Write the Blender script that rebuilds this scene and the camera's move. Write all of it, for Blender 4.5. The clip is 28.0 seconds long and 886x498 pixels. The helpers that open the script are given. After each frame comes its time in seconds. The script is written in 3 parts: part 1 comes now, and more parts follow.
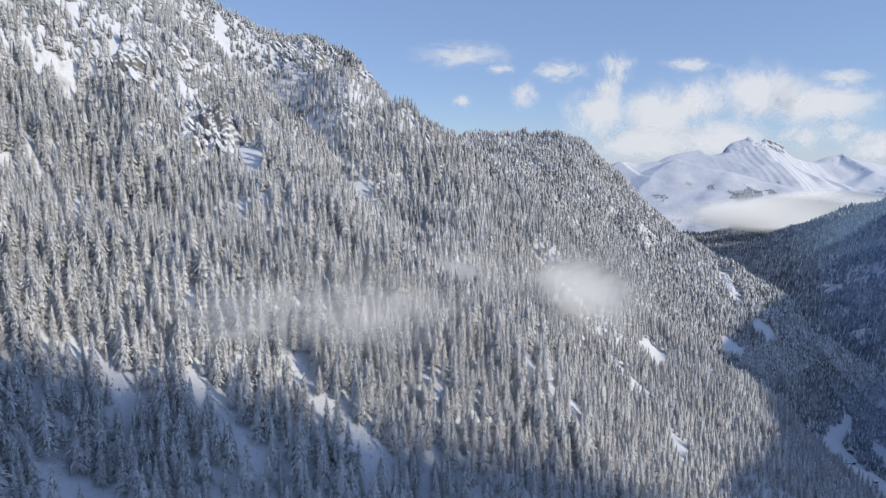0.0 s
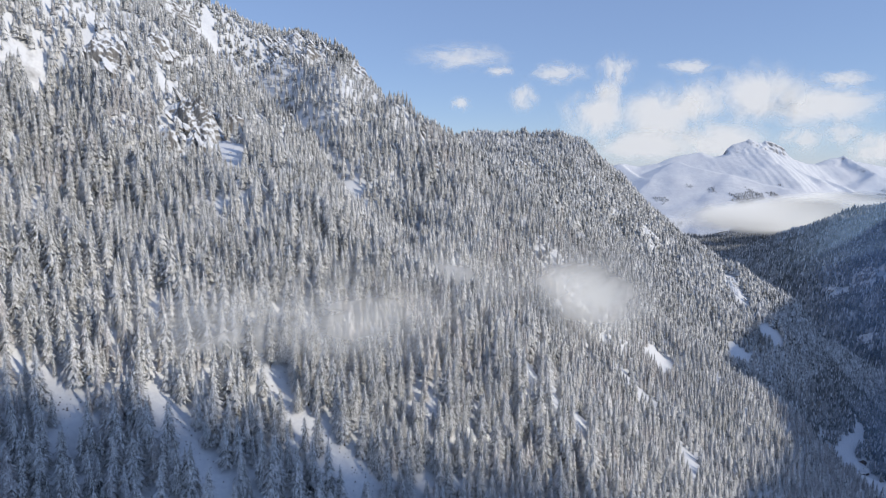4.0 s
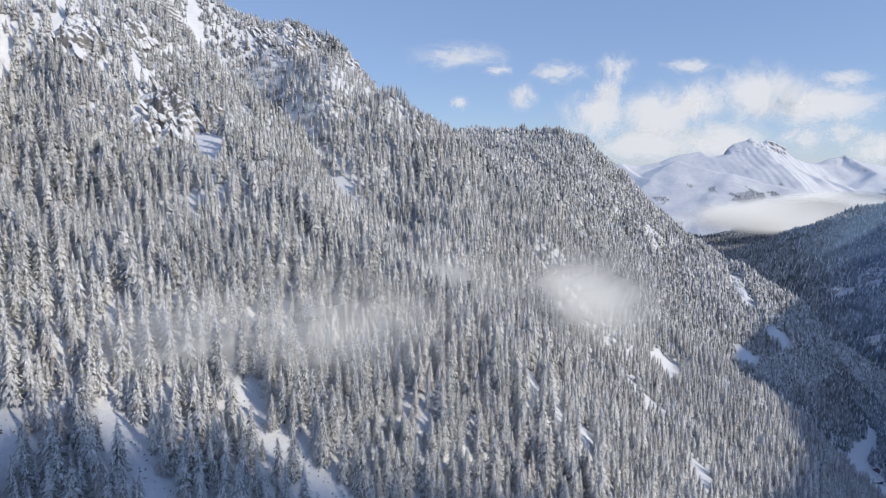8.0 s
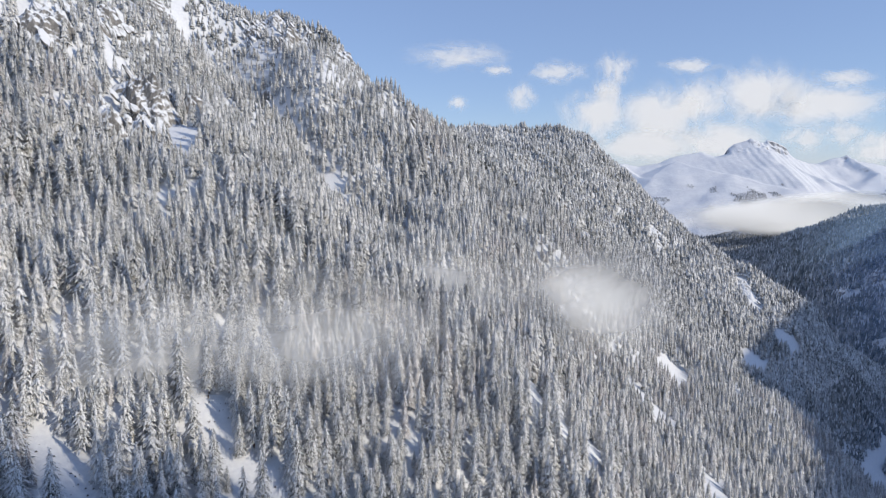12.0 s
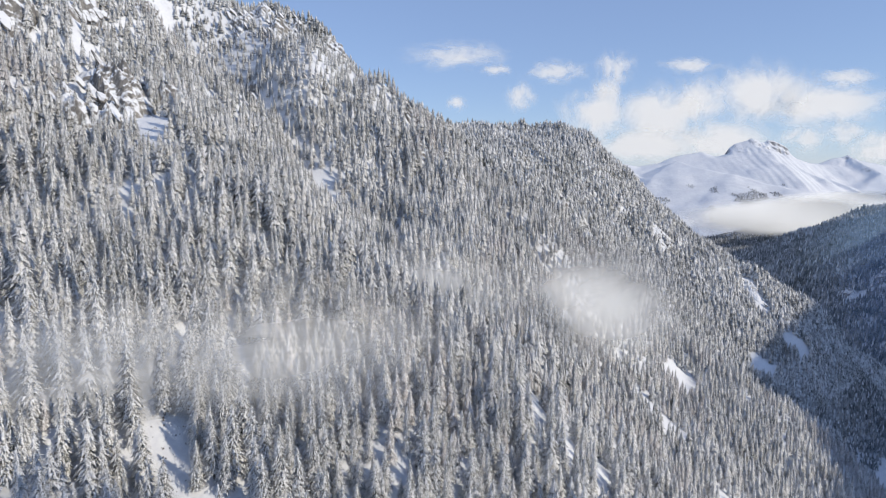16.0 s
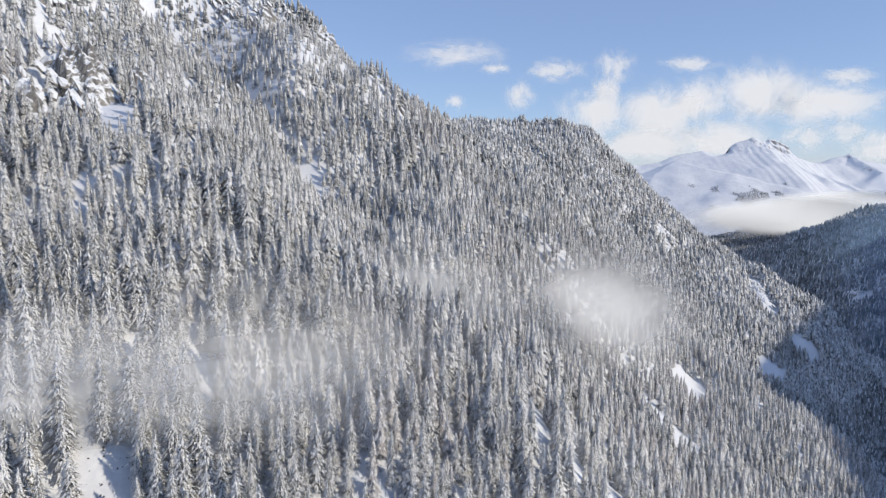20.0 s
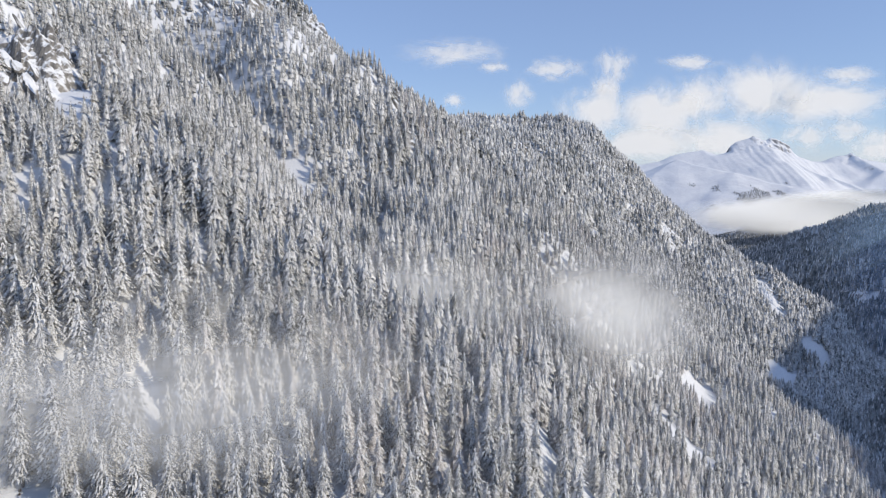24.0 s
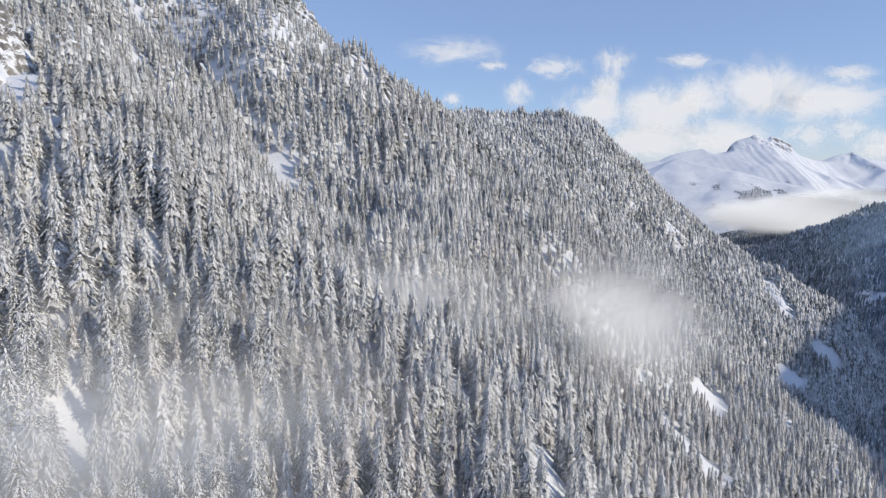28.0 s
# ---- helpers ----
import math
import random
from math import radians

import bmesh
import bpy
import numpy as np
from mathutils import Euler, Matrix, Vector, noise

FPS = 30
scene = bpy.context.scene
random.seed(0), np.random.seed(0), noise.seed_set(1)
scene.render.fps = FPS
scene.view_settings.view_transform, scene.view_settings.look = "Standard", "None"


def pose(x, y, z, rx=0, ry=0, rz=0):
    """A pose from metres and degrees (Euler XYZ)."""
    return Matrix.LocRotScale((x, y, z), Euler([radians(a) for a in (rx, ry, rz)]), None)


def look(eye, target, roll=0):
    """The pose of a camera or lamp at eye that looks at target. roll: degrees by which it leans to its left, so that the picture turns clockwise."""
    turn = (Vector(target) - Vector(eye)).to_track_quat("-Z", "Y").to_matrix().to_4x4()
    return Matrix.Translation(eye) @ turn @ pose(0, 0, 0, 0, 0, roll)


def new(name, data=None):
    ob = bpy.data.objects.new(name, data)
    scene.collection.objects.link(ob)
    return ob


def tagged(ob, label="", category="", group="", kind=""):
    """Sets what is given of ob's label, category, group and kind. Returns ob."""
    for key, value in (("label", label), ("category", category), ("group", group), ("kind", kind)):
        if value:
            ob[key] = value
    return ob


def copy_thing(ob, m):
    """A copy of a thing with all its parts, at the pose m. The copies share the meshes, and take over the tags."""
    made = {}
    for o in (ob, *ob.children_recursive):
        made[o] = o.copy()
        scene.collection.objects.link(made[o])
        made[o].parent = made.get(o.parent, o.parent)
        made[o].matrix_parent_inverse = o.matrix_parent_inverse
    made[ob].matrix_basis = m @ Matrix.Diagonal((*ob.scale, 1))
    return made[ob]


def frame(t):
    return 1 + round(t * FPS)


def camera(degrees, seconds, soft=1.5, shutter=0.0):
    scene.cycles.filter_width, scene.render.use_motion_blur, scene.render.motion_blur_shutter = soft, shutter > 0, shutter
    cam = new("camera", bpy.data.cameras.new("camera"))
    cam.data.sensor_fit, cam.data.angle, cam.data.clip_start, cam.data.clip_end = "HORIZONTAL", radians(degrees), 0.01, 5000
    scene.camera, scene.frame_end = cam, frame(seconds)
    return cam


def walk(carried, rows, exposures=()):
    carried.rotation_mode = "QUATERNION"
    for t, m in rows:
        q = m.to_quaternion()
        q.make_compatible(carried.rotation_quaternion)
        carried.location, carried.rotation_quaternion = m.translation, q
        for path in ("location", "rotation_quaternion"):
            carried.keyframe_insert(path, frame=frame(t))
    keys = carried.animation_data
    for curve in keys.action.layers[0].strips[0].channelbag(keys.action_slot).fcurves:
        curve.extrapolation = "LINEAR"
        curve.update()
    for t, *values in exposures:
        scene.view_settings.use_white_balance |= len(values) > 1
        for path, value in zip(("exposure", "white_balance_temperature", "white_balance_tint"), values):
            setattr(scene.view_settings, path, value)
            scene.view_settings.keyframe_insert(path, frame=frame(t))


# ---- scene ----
# ------------------------------------------------------------------ camera
cam = camera(70, 28.0, soft=1.15)
# seconds, x, y, z, pitch from straight down, roll, heading
FLIGHT = [
    (0, -0.1, 0.1, 499.5, 82.19, 0.16, 0.0), (1.5, 1.1, 11.8, 497.5, 82.30, 0.14, -0.03),
    (3, 2.3, 23.4, 495.6, 82.44, 0.13, -0.06), (6, 4.6, 46.6, 491.8, 82.51, 0.10, -0.12),
    (9, 6.9, 69.8, 488.3, 82.56, 0.07, -0.18), (12, 9.1, 93.0, 484.9, 82.66, 0.03, -0.24),
    (15, 11.4, 116.1, 481.6, 82.73, 0.0, -0.31), (18, 13.6, 139.3, 478.5, 82.75, -0.03, -0.37),
    (21, 15.8, 162.4, 475.5, 82.75, -0.06, -0.44), (24, 17.9, 185.4, 472.8, 82.75, -0.09, -0.51),
    (26, 19.3, 200.8, 471.0, 82.72, -0.11, -0.55), (28, 20.8, 216.2, 469.3, 82.72, -0.13, -0.60)]
walk(cam, [(t, pose(x, y, z, p, 0, h) @ pose(0, 0, 0, 0, 0, r)) for t, x, y, z, p, r, h in FLIGHT],
     exposures=[(0, -0.10, 6390, 10), (9, -0.06, 6480, 10), (17, 0.0, 6580, 10), (28, 0.0, 6580, 10)])

# ------------------------------------------------------------------ world, sun
SUN_AZIMUTH, SUN_ELEVATION = 114.0, 25.0      # clockwise from +y; degrees
TO_SUN = Vector((math.sin(radians(SUN_AZIMUTH)) * math.cos(radians(SUN_ELEVATION)),
                 math.cos(radians(SUN_AZIMUTH)) * math.cos(radians(SUN_ELEVATION)),
                 math.sin(radians(SUN_ELEVATION))))
world = bpy.data.worlds.new("winter_sky")
scene.world = world
world.use_nodes = True
wt = world.node_tree
sky = wt.nodes.new("ShaderNodeTexSky")
sky.sky_type, sky.sun_disc = "NISHITA", False
sky.sun_elevation, sky.sun_rotation = radians(SUN_ELEVATION), radians(SUN_AZIMUTH)
sky.altitude, sky.air_density, sky.dust_density, sky.ozone_density = 1800, 1.0, 0.2, 2.5
wt.nodes["Background"].inputs["Strength"].default_value = 0.135
veil = wt.nodes.new("ShaderNodeMix")          # thin high haze
veil.data_type = "RGBA"
veil.inputs[0].default_value, veil.inputs[7].default_value = 0.5, (2.35, 3.32, 5.95, 1)
wt.links.new(sky.outputs[0], veil.inputs[6])
wt.links.new(veil.outputs[2], wt.nodes["Background"].inputs["Color"])
sun_lamp = bpy.data.lights.new("sun", "SUN")
sun_lamp.energy, sun_lamp.angle, sun_lamp.color = 3.25, radians(1.0), (1.0, 0.916, 0.785)
sun = new("sun", sun_lamp)
sun.matrix_world = look(TO_SUN * 3000, (0, 0, 0))


# ------------------------------------------------------------------ materials
def nodes_of(name):
    m = bpy.data.materials.new(name)
    m.use_nodes = True
    return m, m.node_tree.nodes, m.node_tree.links, m.node_tree.nodes["Principled BSDF"]


def ramp(nd, lk, fac, stops):
    r = nd.new("ShaderNodeValToRGB")
    while len(r.color_ramp.elements) < len(stops):
        r.color_ramp.elements.new(0.5)
    for e, (p, c) in zip(r.color_ramp.elements, stops):
        e.position, e.color = p, (*c, 1) if len(c) == 3 else c
    lk.new(fac, r.inputs["Fac"])
    return r.outputs["Color"]


def noise_tex(nd, lk, scale, detail=4, rough=0.55, coords="Object", distortion=0.0):
    tc = nd.new("ShaderNodeTexCoord")
    n = nd.new("ShaderNodeTexNoise")
    n.inputs["Scale"].default_value, n.inputs["Detail"].default_value = scale, detail
    n.inputs["Roughness"].default_value, n.inputs["Distortion"].default_value = rough, distortion
    lk.new(tc.outputs[coords], n.inputs["Vector"])
    return n.outputs["Fac"]


def math_node(nd, lk, op, a, b=None, clamp=False):
    n = nd.new("ShaderNodeMath")
    n.operation, n.use_clamp = op, clamp
    for i, v in enumerate((a, b)):
        if v is None:
            continue
        if isinstance(v, (int, float)):
            n.inputs[i].default_value = v
        else:
            lk.new(v, n.inputs[i])
    return n.outputs[0]


def mix_rgb(nd, lk, fac, a, b):
    n = nd.new("ShaderNodeMix")
    n.data_type = "RGBA"
    for sock, v in ((n.inputs[0], fac), (n.inputs[6], a), (n.inputs[7], b)):
        if isinstance(v, tuple):
            sock.default_value = (*v, 1)
        elif isinstance(v, (int, float)):
            sock.default_value = v
        else:
            lk.new(v, sock)
    return n.outputs[2]


def bump(nd, lk, bsdf, height, strength, distance):
    b = nd.new("ShaderNodeBump")
    b.inputs["Strength"].default_value, b.inputs["Distance"].default_value = strength, distance
    lk.new(height, b.inputs["Height"])
    lk.new(b.outputs[0], bsdf.inputs["Normal"])


def plain(name, stops, scale, rough=0.8, bump_d=0.0, detail=5, coords="Object", island=0.0, metal=0.0, broad=0.0, sharp=1.0):
    """A material that runs through stops by noise, with relief and a shift from piece to piece."""
    m, nd, lk, bs = nodes_of(name)
    f = noise_tex(nd, lk, scale, detail, 0.6, coords)
    if sharp != 1:
        f = math_node(nd, lk, "ADD", math_node(nd, lk, "MULTIPLY", math_node(nd, lk, "SUBTRACT", f, 0.5), sharp), 0.5)
    if island:
        g = nd.new("ShaderNodeNewGeometry")
        o = nd.new("ShaderNodeObjectInfo")
        r = math_node(nd, lk, "FRACT", math_node(nd, lk, "ADD", g.outputs["Random Per Island"], o.outputs["Random"]))
        f = math_node(nd, lk, "ADD", f, math_node(nd, lk, "MULTIPLY", math_node(nd, lk, "SUBTRACT", r, 0.5), island), True)
    if broad:
        f = math_node(nd, lk, "ADD", f, math_node(nd, lk, "MULTIPLY", math_node(nd, lk, "SUBTRACT", noise_tex(nd, lk, broad * 0.2, 2, 0.6), 0.5), 0.6))
        f = math_node(nd, lk, "ADD", f, math_node(nd, lk, "MULTIPLY", math_node(nd, lk, "SUBTRACT", noise_tex(nd, lk, broad, 3, 0.6), 0.5), 0.9), True)
    lk.new(ramp(nd, lk, f, stops), bs.inputs["Base Color"])
    bs.inputs["Roughness"].default_value, bs.inputs["Metallic"].default_value = rough, metal
    bs.inputs["Specular IOR Level"].default_value = 0.25
    if bump_d:
        bump(nd, lk, bs, noise_tex(nd, lk, scale * 6, 4, 0.6, coords), 0.8, bump_d)
    return m


def slope_snow(name, rock_stops, low, high, noise_scale, rock_scale, grain):
    """Snow that lies where the face is flat enough, bare rock where it is steep."""
    m, nd, lk, bs = nodes_of(name)
    g = nd.new("ShaderNodeNewGeometry")
    sep = nd.new("ShaderNodeSeparateXYZ")
    lk.new(g.outputs["Normal"], sep.inputs[0])
    up = math_node(nd, lk, "ADD", sep.outputs["Z"],
                   math_node(nd, lk, "MULTIPLY", math_node(nd, lk, "SUBTRACT", noise_tex(nd, lk, noise_scale, 6, 0.65), 0.5), 0.55))
    mr = nd.new("ShaderNodeMapRange")
    mr.inputs[1].default_value, mr.inputs[2].default_value = low, high
    lk.new(up, mr.inputs[0])
    rock = ramp(nd, lk, noise_tex(nd, lk, rock_scale, 8, 0.65, distortion=1.0), rock_stops)
    snow = ramp(nd, lk, noise_tex(nd, lk, grain, 4), [(0.3, (0.70, 0.71, 0.73)), (0.7, (0.80, 0.81, 0.81))])
    lk.new(mix_rgb(nd, lk, mr.outputs[0], rock, snow), bs.inputs["Base Color"])
    bs.inputs["Roughness"].default_value = 0.75
    bs.inputs["Specular IOR Level"].default_value = 0.2
    bump(nd, lk, bs, noise_tex(nd, lk, grain * 1.7, 6, 0.6), 0.6, 0.35 / grain * 0.3)
    return m


ROCK_STOPS = [(0.25, (0.07, 0.07, 0.075)), (0.5, (0.20, 0.188, 0.17)), (0.62, (0.29, 0.272, 0.245)), (0.8, (0.39, 0.368, 0.335))]
M_GROUND = slope_snow("snow_ground", ROCK_STOPS, 0.30, 0.46, 0.05, 0.09, 0.5)
M_CRAG = slope_snow("rock_with_snow", ROCK_STOPS, 0.33, 0.48, 0.35, 0.3, 0.8)
M_PEAK = slope_snow("far_snow_mountain", [(0.3, (0.12, 0.125, 0.14)), (0.6, (0.22, 0.225, 0.235)), (0.8, (0.33, 0.33, 0.33))],
                    0.56, 0.72, 0.03, 0.03, 0.02)
M_SNOW = plain("bough_snow", [(0.15, (0.44, 0.44, 0.435)), (0.4, (0.74, 0.74, 0.73)), (0.6, (0.85, 0.84, 0.83)), (0.9, (0.88, 0.88, 0.87))], 3.4, 0.75, 0.08,
               detail=3, island=0.25, broad=0.11, sharp=2.2)
M_FROST = plain("frosted_needles", [(0.2, (0.10, 0.103, 0.092)), (0.42, (0.40, 0.395, 0.375)), (0.58, (0.78, 0.775, 0.755)),
                                    (0.8, (0.88, 0.875, 0.86))], 3.4, 0.85, 0.12, detail=3, island=0.25, broad=0.09, sharp=3.0)
# Darker than frosted_needles; valley woods use it with their shade in the colour.
M_NEEDLE = plain("dusted_and_shade_needles", [(0.2, (0.09, 0.096, 0.09)), (0.45, (0.21, 0.215, 0.205)), (0.7, (0.46, 0.46, 0.45))], 1.5, 0.85, 0.08, island=0.3, broad=0.05)
M_TWIG = plain("frosted_larch_twigs", [(0.2, (0.22, 0.20, 0.185)), (0.5, (0.52, 0.50, 0.485)), (0.8, (0.78, 0.76, 0.75))], 3.4, 0.85, 0.08, detail=3, island=0.3, sharp=3.0)
M_BARK = plain("bark", [(0.3, (0.05, 0.04, 0.035)), (0.7, (0.15, 0.12, 0.10))], 3.0, 0.9, 0.03)
M_WOOD = plain("dark_chalet_wood", [(0.3, (0.06, 0.04, 0.03)), (0.7, (0.17, 0.11, 0.07))], 1.2, 0.8, 0.02)
M_PLASTER = plain("chalet_plaster", [(0.3, (0.55, 0.52, 0.47)), (0.7, (0.72, 0.69, 0.64))], 0.8, 0.9, 0.01)
M_GLASS = plain("dark_window", [(0.3, (0.02, 0.025, 0.03)), (0.7, (0.05, 0.055, 0.06))], 0.5, 0.15)


def vapour(name, density, low, high, scale, detail, stretch, warp, white=0.90, rim=0.5, blue=0.0):
    """Thin cloud: scatters light alike on all sides, thinner towards its rim and torn by noise."""
    m, nd, lk, bs = nodes_of(name)
    nd.remove(bs)
    tc = nd.new("ShaderNodeTexCoord")
    oi = nd.new("ShaderNodeObjectInfo")
    mp = nd.new("ShaderNodeMapping")
    mp.inputs["Scale"].default_value = stretch
    off = nd.new("ShaderNodeCombineXYZ")
    for i in range(3):
        lk.new(math_node(nd, lk, "MULTIPLY", oi.outputs["Random"], 37.0 + 11 * i), off.inputs[i])
    lk.new(tc.outputs["Object"], mp.inputs["Vector"])
    lk.new(off.outputs[0], mp.inputs["Location"])
    n = nd.new("ShaderNodeTexNoise")
    n.inputs["Scale"].default_value, n.inputs["Detail"].default_value, n.inputs["Roughness"].default_value = scale, detail, 0.58
    n.inputs["Distortion"].default_value = 0.4
    lk.new(mp.outputs[0], n.inputs["Vector"])
    ln = nd.new("ShaderNodeVectorMath")
    ln.operation = "LENGTH"
    lk.new(tc.outputs["Object"], ln.inputs[0])
    f = math_node(nd, lk, "SUBTRACT", 1.0, ln.outputs["Value"])
    f = math_node(nd, lk, "ADD", f, math_node(nd, lk, "MULTIPLY", math_node(nd, lk, "SUBTRACT", n.outputs["Fac"], 0.5), warp))
    mr = nd.new("ShaderNodeMapRange")
    mr.interpolation_type = "SMOOTHSTEP"
    mr.inputs[1].default_value, mr.inputs[2].default_value, mr.inputs[4].default_value = low, high, density
    lk.new(f, mr.inputs[0])
    edge = nd.new("ShaderNodeMapRange")
    edge.interpolation_type = "SMOOTHSTEP"
    edge.inputs[1].default_value, edge.inputs[2].default_value = 1.0, rim
    lk.new(ln.outputs["Value"], edge.inputs[0])
    alpha = math_node(nd, lk, "MULTIPLY", mr.outputs[0], edge.outputs[0])
    dif = nd.new("ShaderNodeBsdfDiffuse")
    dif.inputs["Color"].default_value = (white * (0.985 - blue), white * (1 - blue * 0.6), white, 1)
    nv = nd.new("ShaderNodeCombineXYZ")
    for i, v in enumerate((TO_SUN + Vector((0, -0.25, 0.35))).normalized()):
        nv.inputs[i].default_value = v
    lk.new(nv.outputs[0], dif.inputs["Normal"])
    tr = nd.new("ShaderNodeBsdfTransparent")
    mx = nd.new("ShaderNodeMixShader")
    lk.new(alpha, mx.inputs[0])
    lk.new(tr.outputs[0], mx.inputs[1])
    lk.new(dif.outputs[0], mx.inputs[2])
    lk.new(mx.outputs[0], nd["Material Output"].inputs["Surface"])
    return m


M_MIST = vapour("mist", 0.38, -0.1, 0.9, 1.5, 6, (1.0, 1.0, 1.4), 1.5, 0.86, 0.0, 0.02)
M_PUFF = vapour("mist_puff", 0.58, 0.0, 1.0, 1.3, 7, (0.9, 1.0, 1.2), 1.7, 0.72, 0.0, 0.03)
M_FOG = vapour("valley_fog", 0.94, 0.02, 0.50, 2.0, 6, (1.6, 1.0, 0.8), 0.5, 0.95, 0.5, 0.06)
# Airlight and skylit shade are put into the blue of this haze.
M_TINT_HAZE = vapour("blue_tinted_haze", 0.30, -0.2, 0.6, 1.2, 4, (1.0, 1.0, 1.0), 0.6, 0.85, 0.2, 0.58)
M_CLOUD = vapour("cumulus", 0.82, 0.16, 0.95, 1.8, 8, (1.5, 1.0, 0.9), 1.7, 0.93, 0.2)
M_BANK = vapour("cumulus_heap", 0.95, 0.16, 0.78, 1.7, 8, (1.4, 1.0, 0.9), 1.5, 0.95, 0.25)


# ------------------------------------------------------------------ terrain
def lattice(ix, iy, seed):
    n = (ix * 374761393 + iy * 668265263 + seed * 1274126177) & 0xFFFFFFFF
    n = ((n ^ (n >> 13)) * 1103515245) & 0xFFFFFFFF
    return ((n ^ (n >> 16)) & 0xFFFF) / 65535.0


def value_noise(x, y, seed):
    x, y = np.asarray(x, float), np.asarray(y, float)
    ix, iy = np.floor(x).astype(np.int64), np.floor(y).astype(np.int64)
    fx, fy = x - ix, y - iy
    fx, fy = fx * fx * (3 - 2 * fx), fy * fy * (3 - 2 * fy)
    a, b = lattice(ix, iy, seed), lattice(ix + 1, iy, seed)
    c, d = lattice(ix, iy + 1, seed), lattice(ix + 1, iy + 1, seed)
    return (a + (b - a) * fx) * (1 - fy) + (c + (d - c) * fx) * fy - 0.5


def fbm(x, y, size, octaves, seed, ridged=False):
    total, amp = 0, 1.0
    for k in range(octaves):
        v = value_noise(x / size, y / size, seed + k)
        total = total + amp * (0.5 - np.abs(v) * 2 if ridged else v)
        size, amp = size / 2.03, amp * 0.5
    return total


# heights of the wooded mountainside: a row of heights for each station y, at these x
SIDE_X = [-350, -220, -120, -40, 40, 130, 240, 380, 560]
SIDE = {
    100: [524, 424, 352, 301, 241, 177, 99, 12, -86],
    260: [565, 463, 401, 353, 291, 215, 141, 49, -66],
    380: [591, 485, 441, 397, 356, 277, 184, 84, -51],
    490: [637, 524, 494, 436, 377, 298, 234, 125, -39],
    610: [695, 576, 493, 429, 422, 336, 266, 172, -4],
    740: [739, 578, 589, 547, 473, 407, 291, 211, 64],
    870: [722, 682, 632, 544, 508, 467, 350, 220, 150],
    1010: [687, 635, 531, 501, 499, 493, 423, 298, 218],
    1160: [640, 568, 525, 515, 528, 536, 520, 394, 280],
    1300: [597, 541, 510, 504, 514, 521, 519, 398, 198],
    1600: [557, 505, 461, 421, 408, 406, 351, 229, 118],
}


def cubic(p0, p1, p2, p3, f):
    return p1 + 0.5 * f * (p2 - p0 + f * (2 * p0 - 5 * p1 + 4 * p2 - p3 + f * (3 * (p1 - p2) + p3 - p0)))


def side_height(x, y):
    """The wooded mountainside, smooth between its stations and going on beyond the last ones."""
    sx, sy, net = np.array(SIDE_X, float), np.array(list(SIDE), float), np.array(list(SIDE.values()), float)
    net = np.hstack([net[:, :1] + 170, net, net[:, -1:] - 130])
    sx = np.r_[sx[0] - 200, sx, sx[-1] + 180]
    net = np.vstack([net[:1] - 45, net, net[-1:] - 60])
    sy = np.r_[sy[0] - 260, sy, sy[-1] + 300]
    cx, cy = np.clip(x, sx[0], sx[-1]), np.clip(y, sy[0], sy[-1])
    u, v = np.interp(cx, sx, np.arange(len(sx))), np.interp(cy, sy, np.arange(len(sy)))
    iu, iv = np.minimum(u.astype(int), len(sx) - 2), np.minimum(v.astype(int), len(sy) - 2)
    fu, fv = u - iu, v - iv
    cols = []
    for k in range(-1, 3):
        r = np.clip(iv + k, 0, len(sy) - 1)
        cols.append(cubic(*(net[r, np.clip(iu + j, 0, len(sx) - 1)] for j in range(-1, 3)), fu))
    h = cubic(*cols, fv)
    return h + np.minimum(0.7 * (sx[0] - x), 500) * (x < sx[0]) - np.minimum(0.7 * (x - sx[-1]), 300) * (x > sx[-1])


def capsule(x, y, x1, y1, x2, y2):
    """How far (x, y) lies from the line between two points of the plan, and how far along it."""
    dx, dy = x2 - x1, y2 - y1
    s = np.clip(((x - x1) * dx + (y - y1) * dy) / (dx * dx + dy * dy), 0, 1)
    return np.hypot(x - x1 - s * dx, y - y1 - s * dy), s


# gullies and chutes down the mountainside: x1, y1, x2, y2, half width, depth
GULLIES = [(-285, 800, -205, 735, 17, 18), (-205, 735, -130, 680, 18, 24), (-130, 680, -72, 612, 16, 22), (-300, 525, -228, 420, 14, 18),
           (-120, 870, 0, 760, 14, 12), (60, 700, 190, 600, 22, 14), (-60, 520, 40, 450, 16, 10), (300, 900, 420, 760, 24, 16)]


# knolls and saddles along the crests: x, y, reach, rise
KNOLLS = [(612, 1088, 40, 30), (214, 1223, 38, -11), (125, 1230, 45, 5), (-180, 880, 55, -9), (-11, 837, 16, -17), (-36, 757, 16, 8), (304, 1217, 26, -9),
          (546, 1135, 28, 10)]


def smooth_max(a, b, k):
    h = np.clip(0.5 + 0.5 * (a - b) / k, 0, 1)
    return b + (a - b) * h + k * h * (1 - h)


# where the valley floor meets the mountain across it
FOOT_Y, FOOT_X = [-300, 500, 850, 1100, 1500, 2000, 2600, 4000], [260, 500, 640, 800, 850, 960, 1160, 1600]


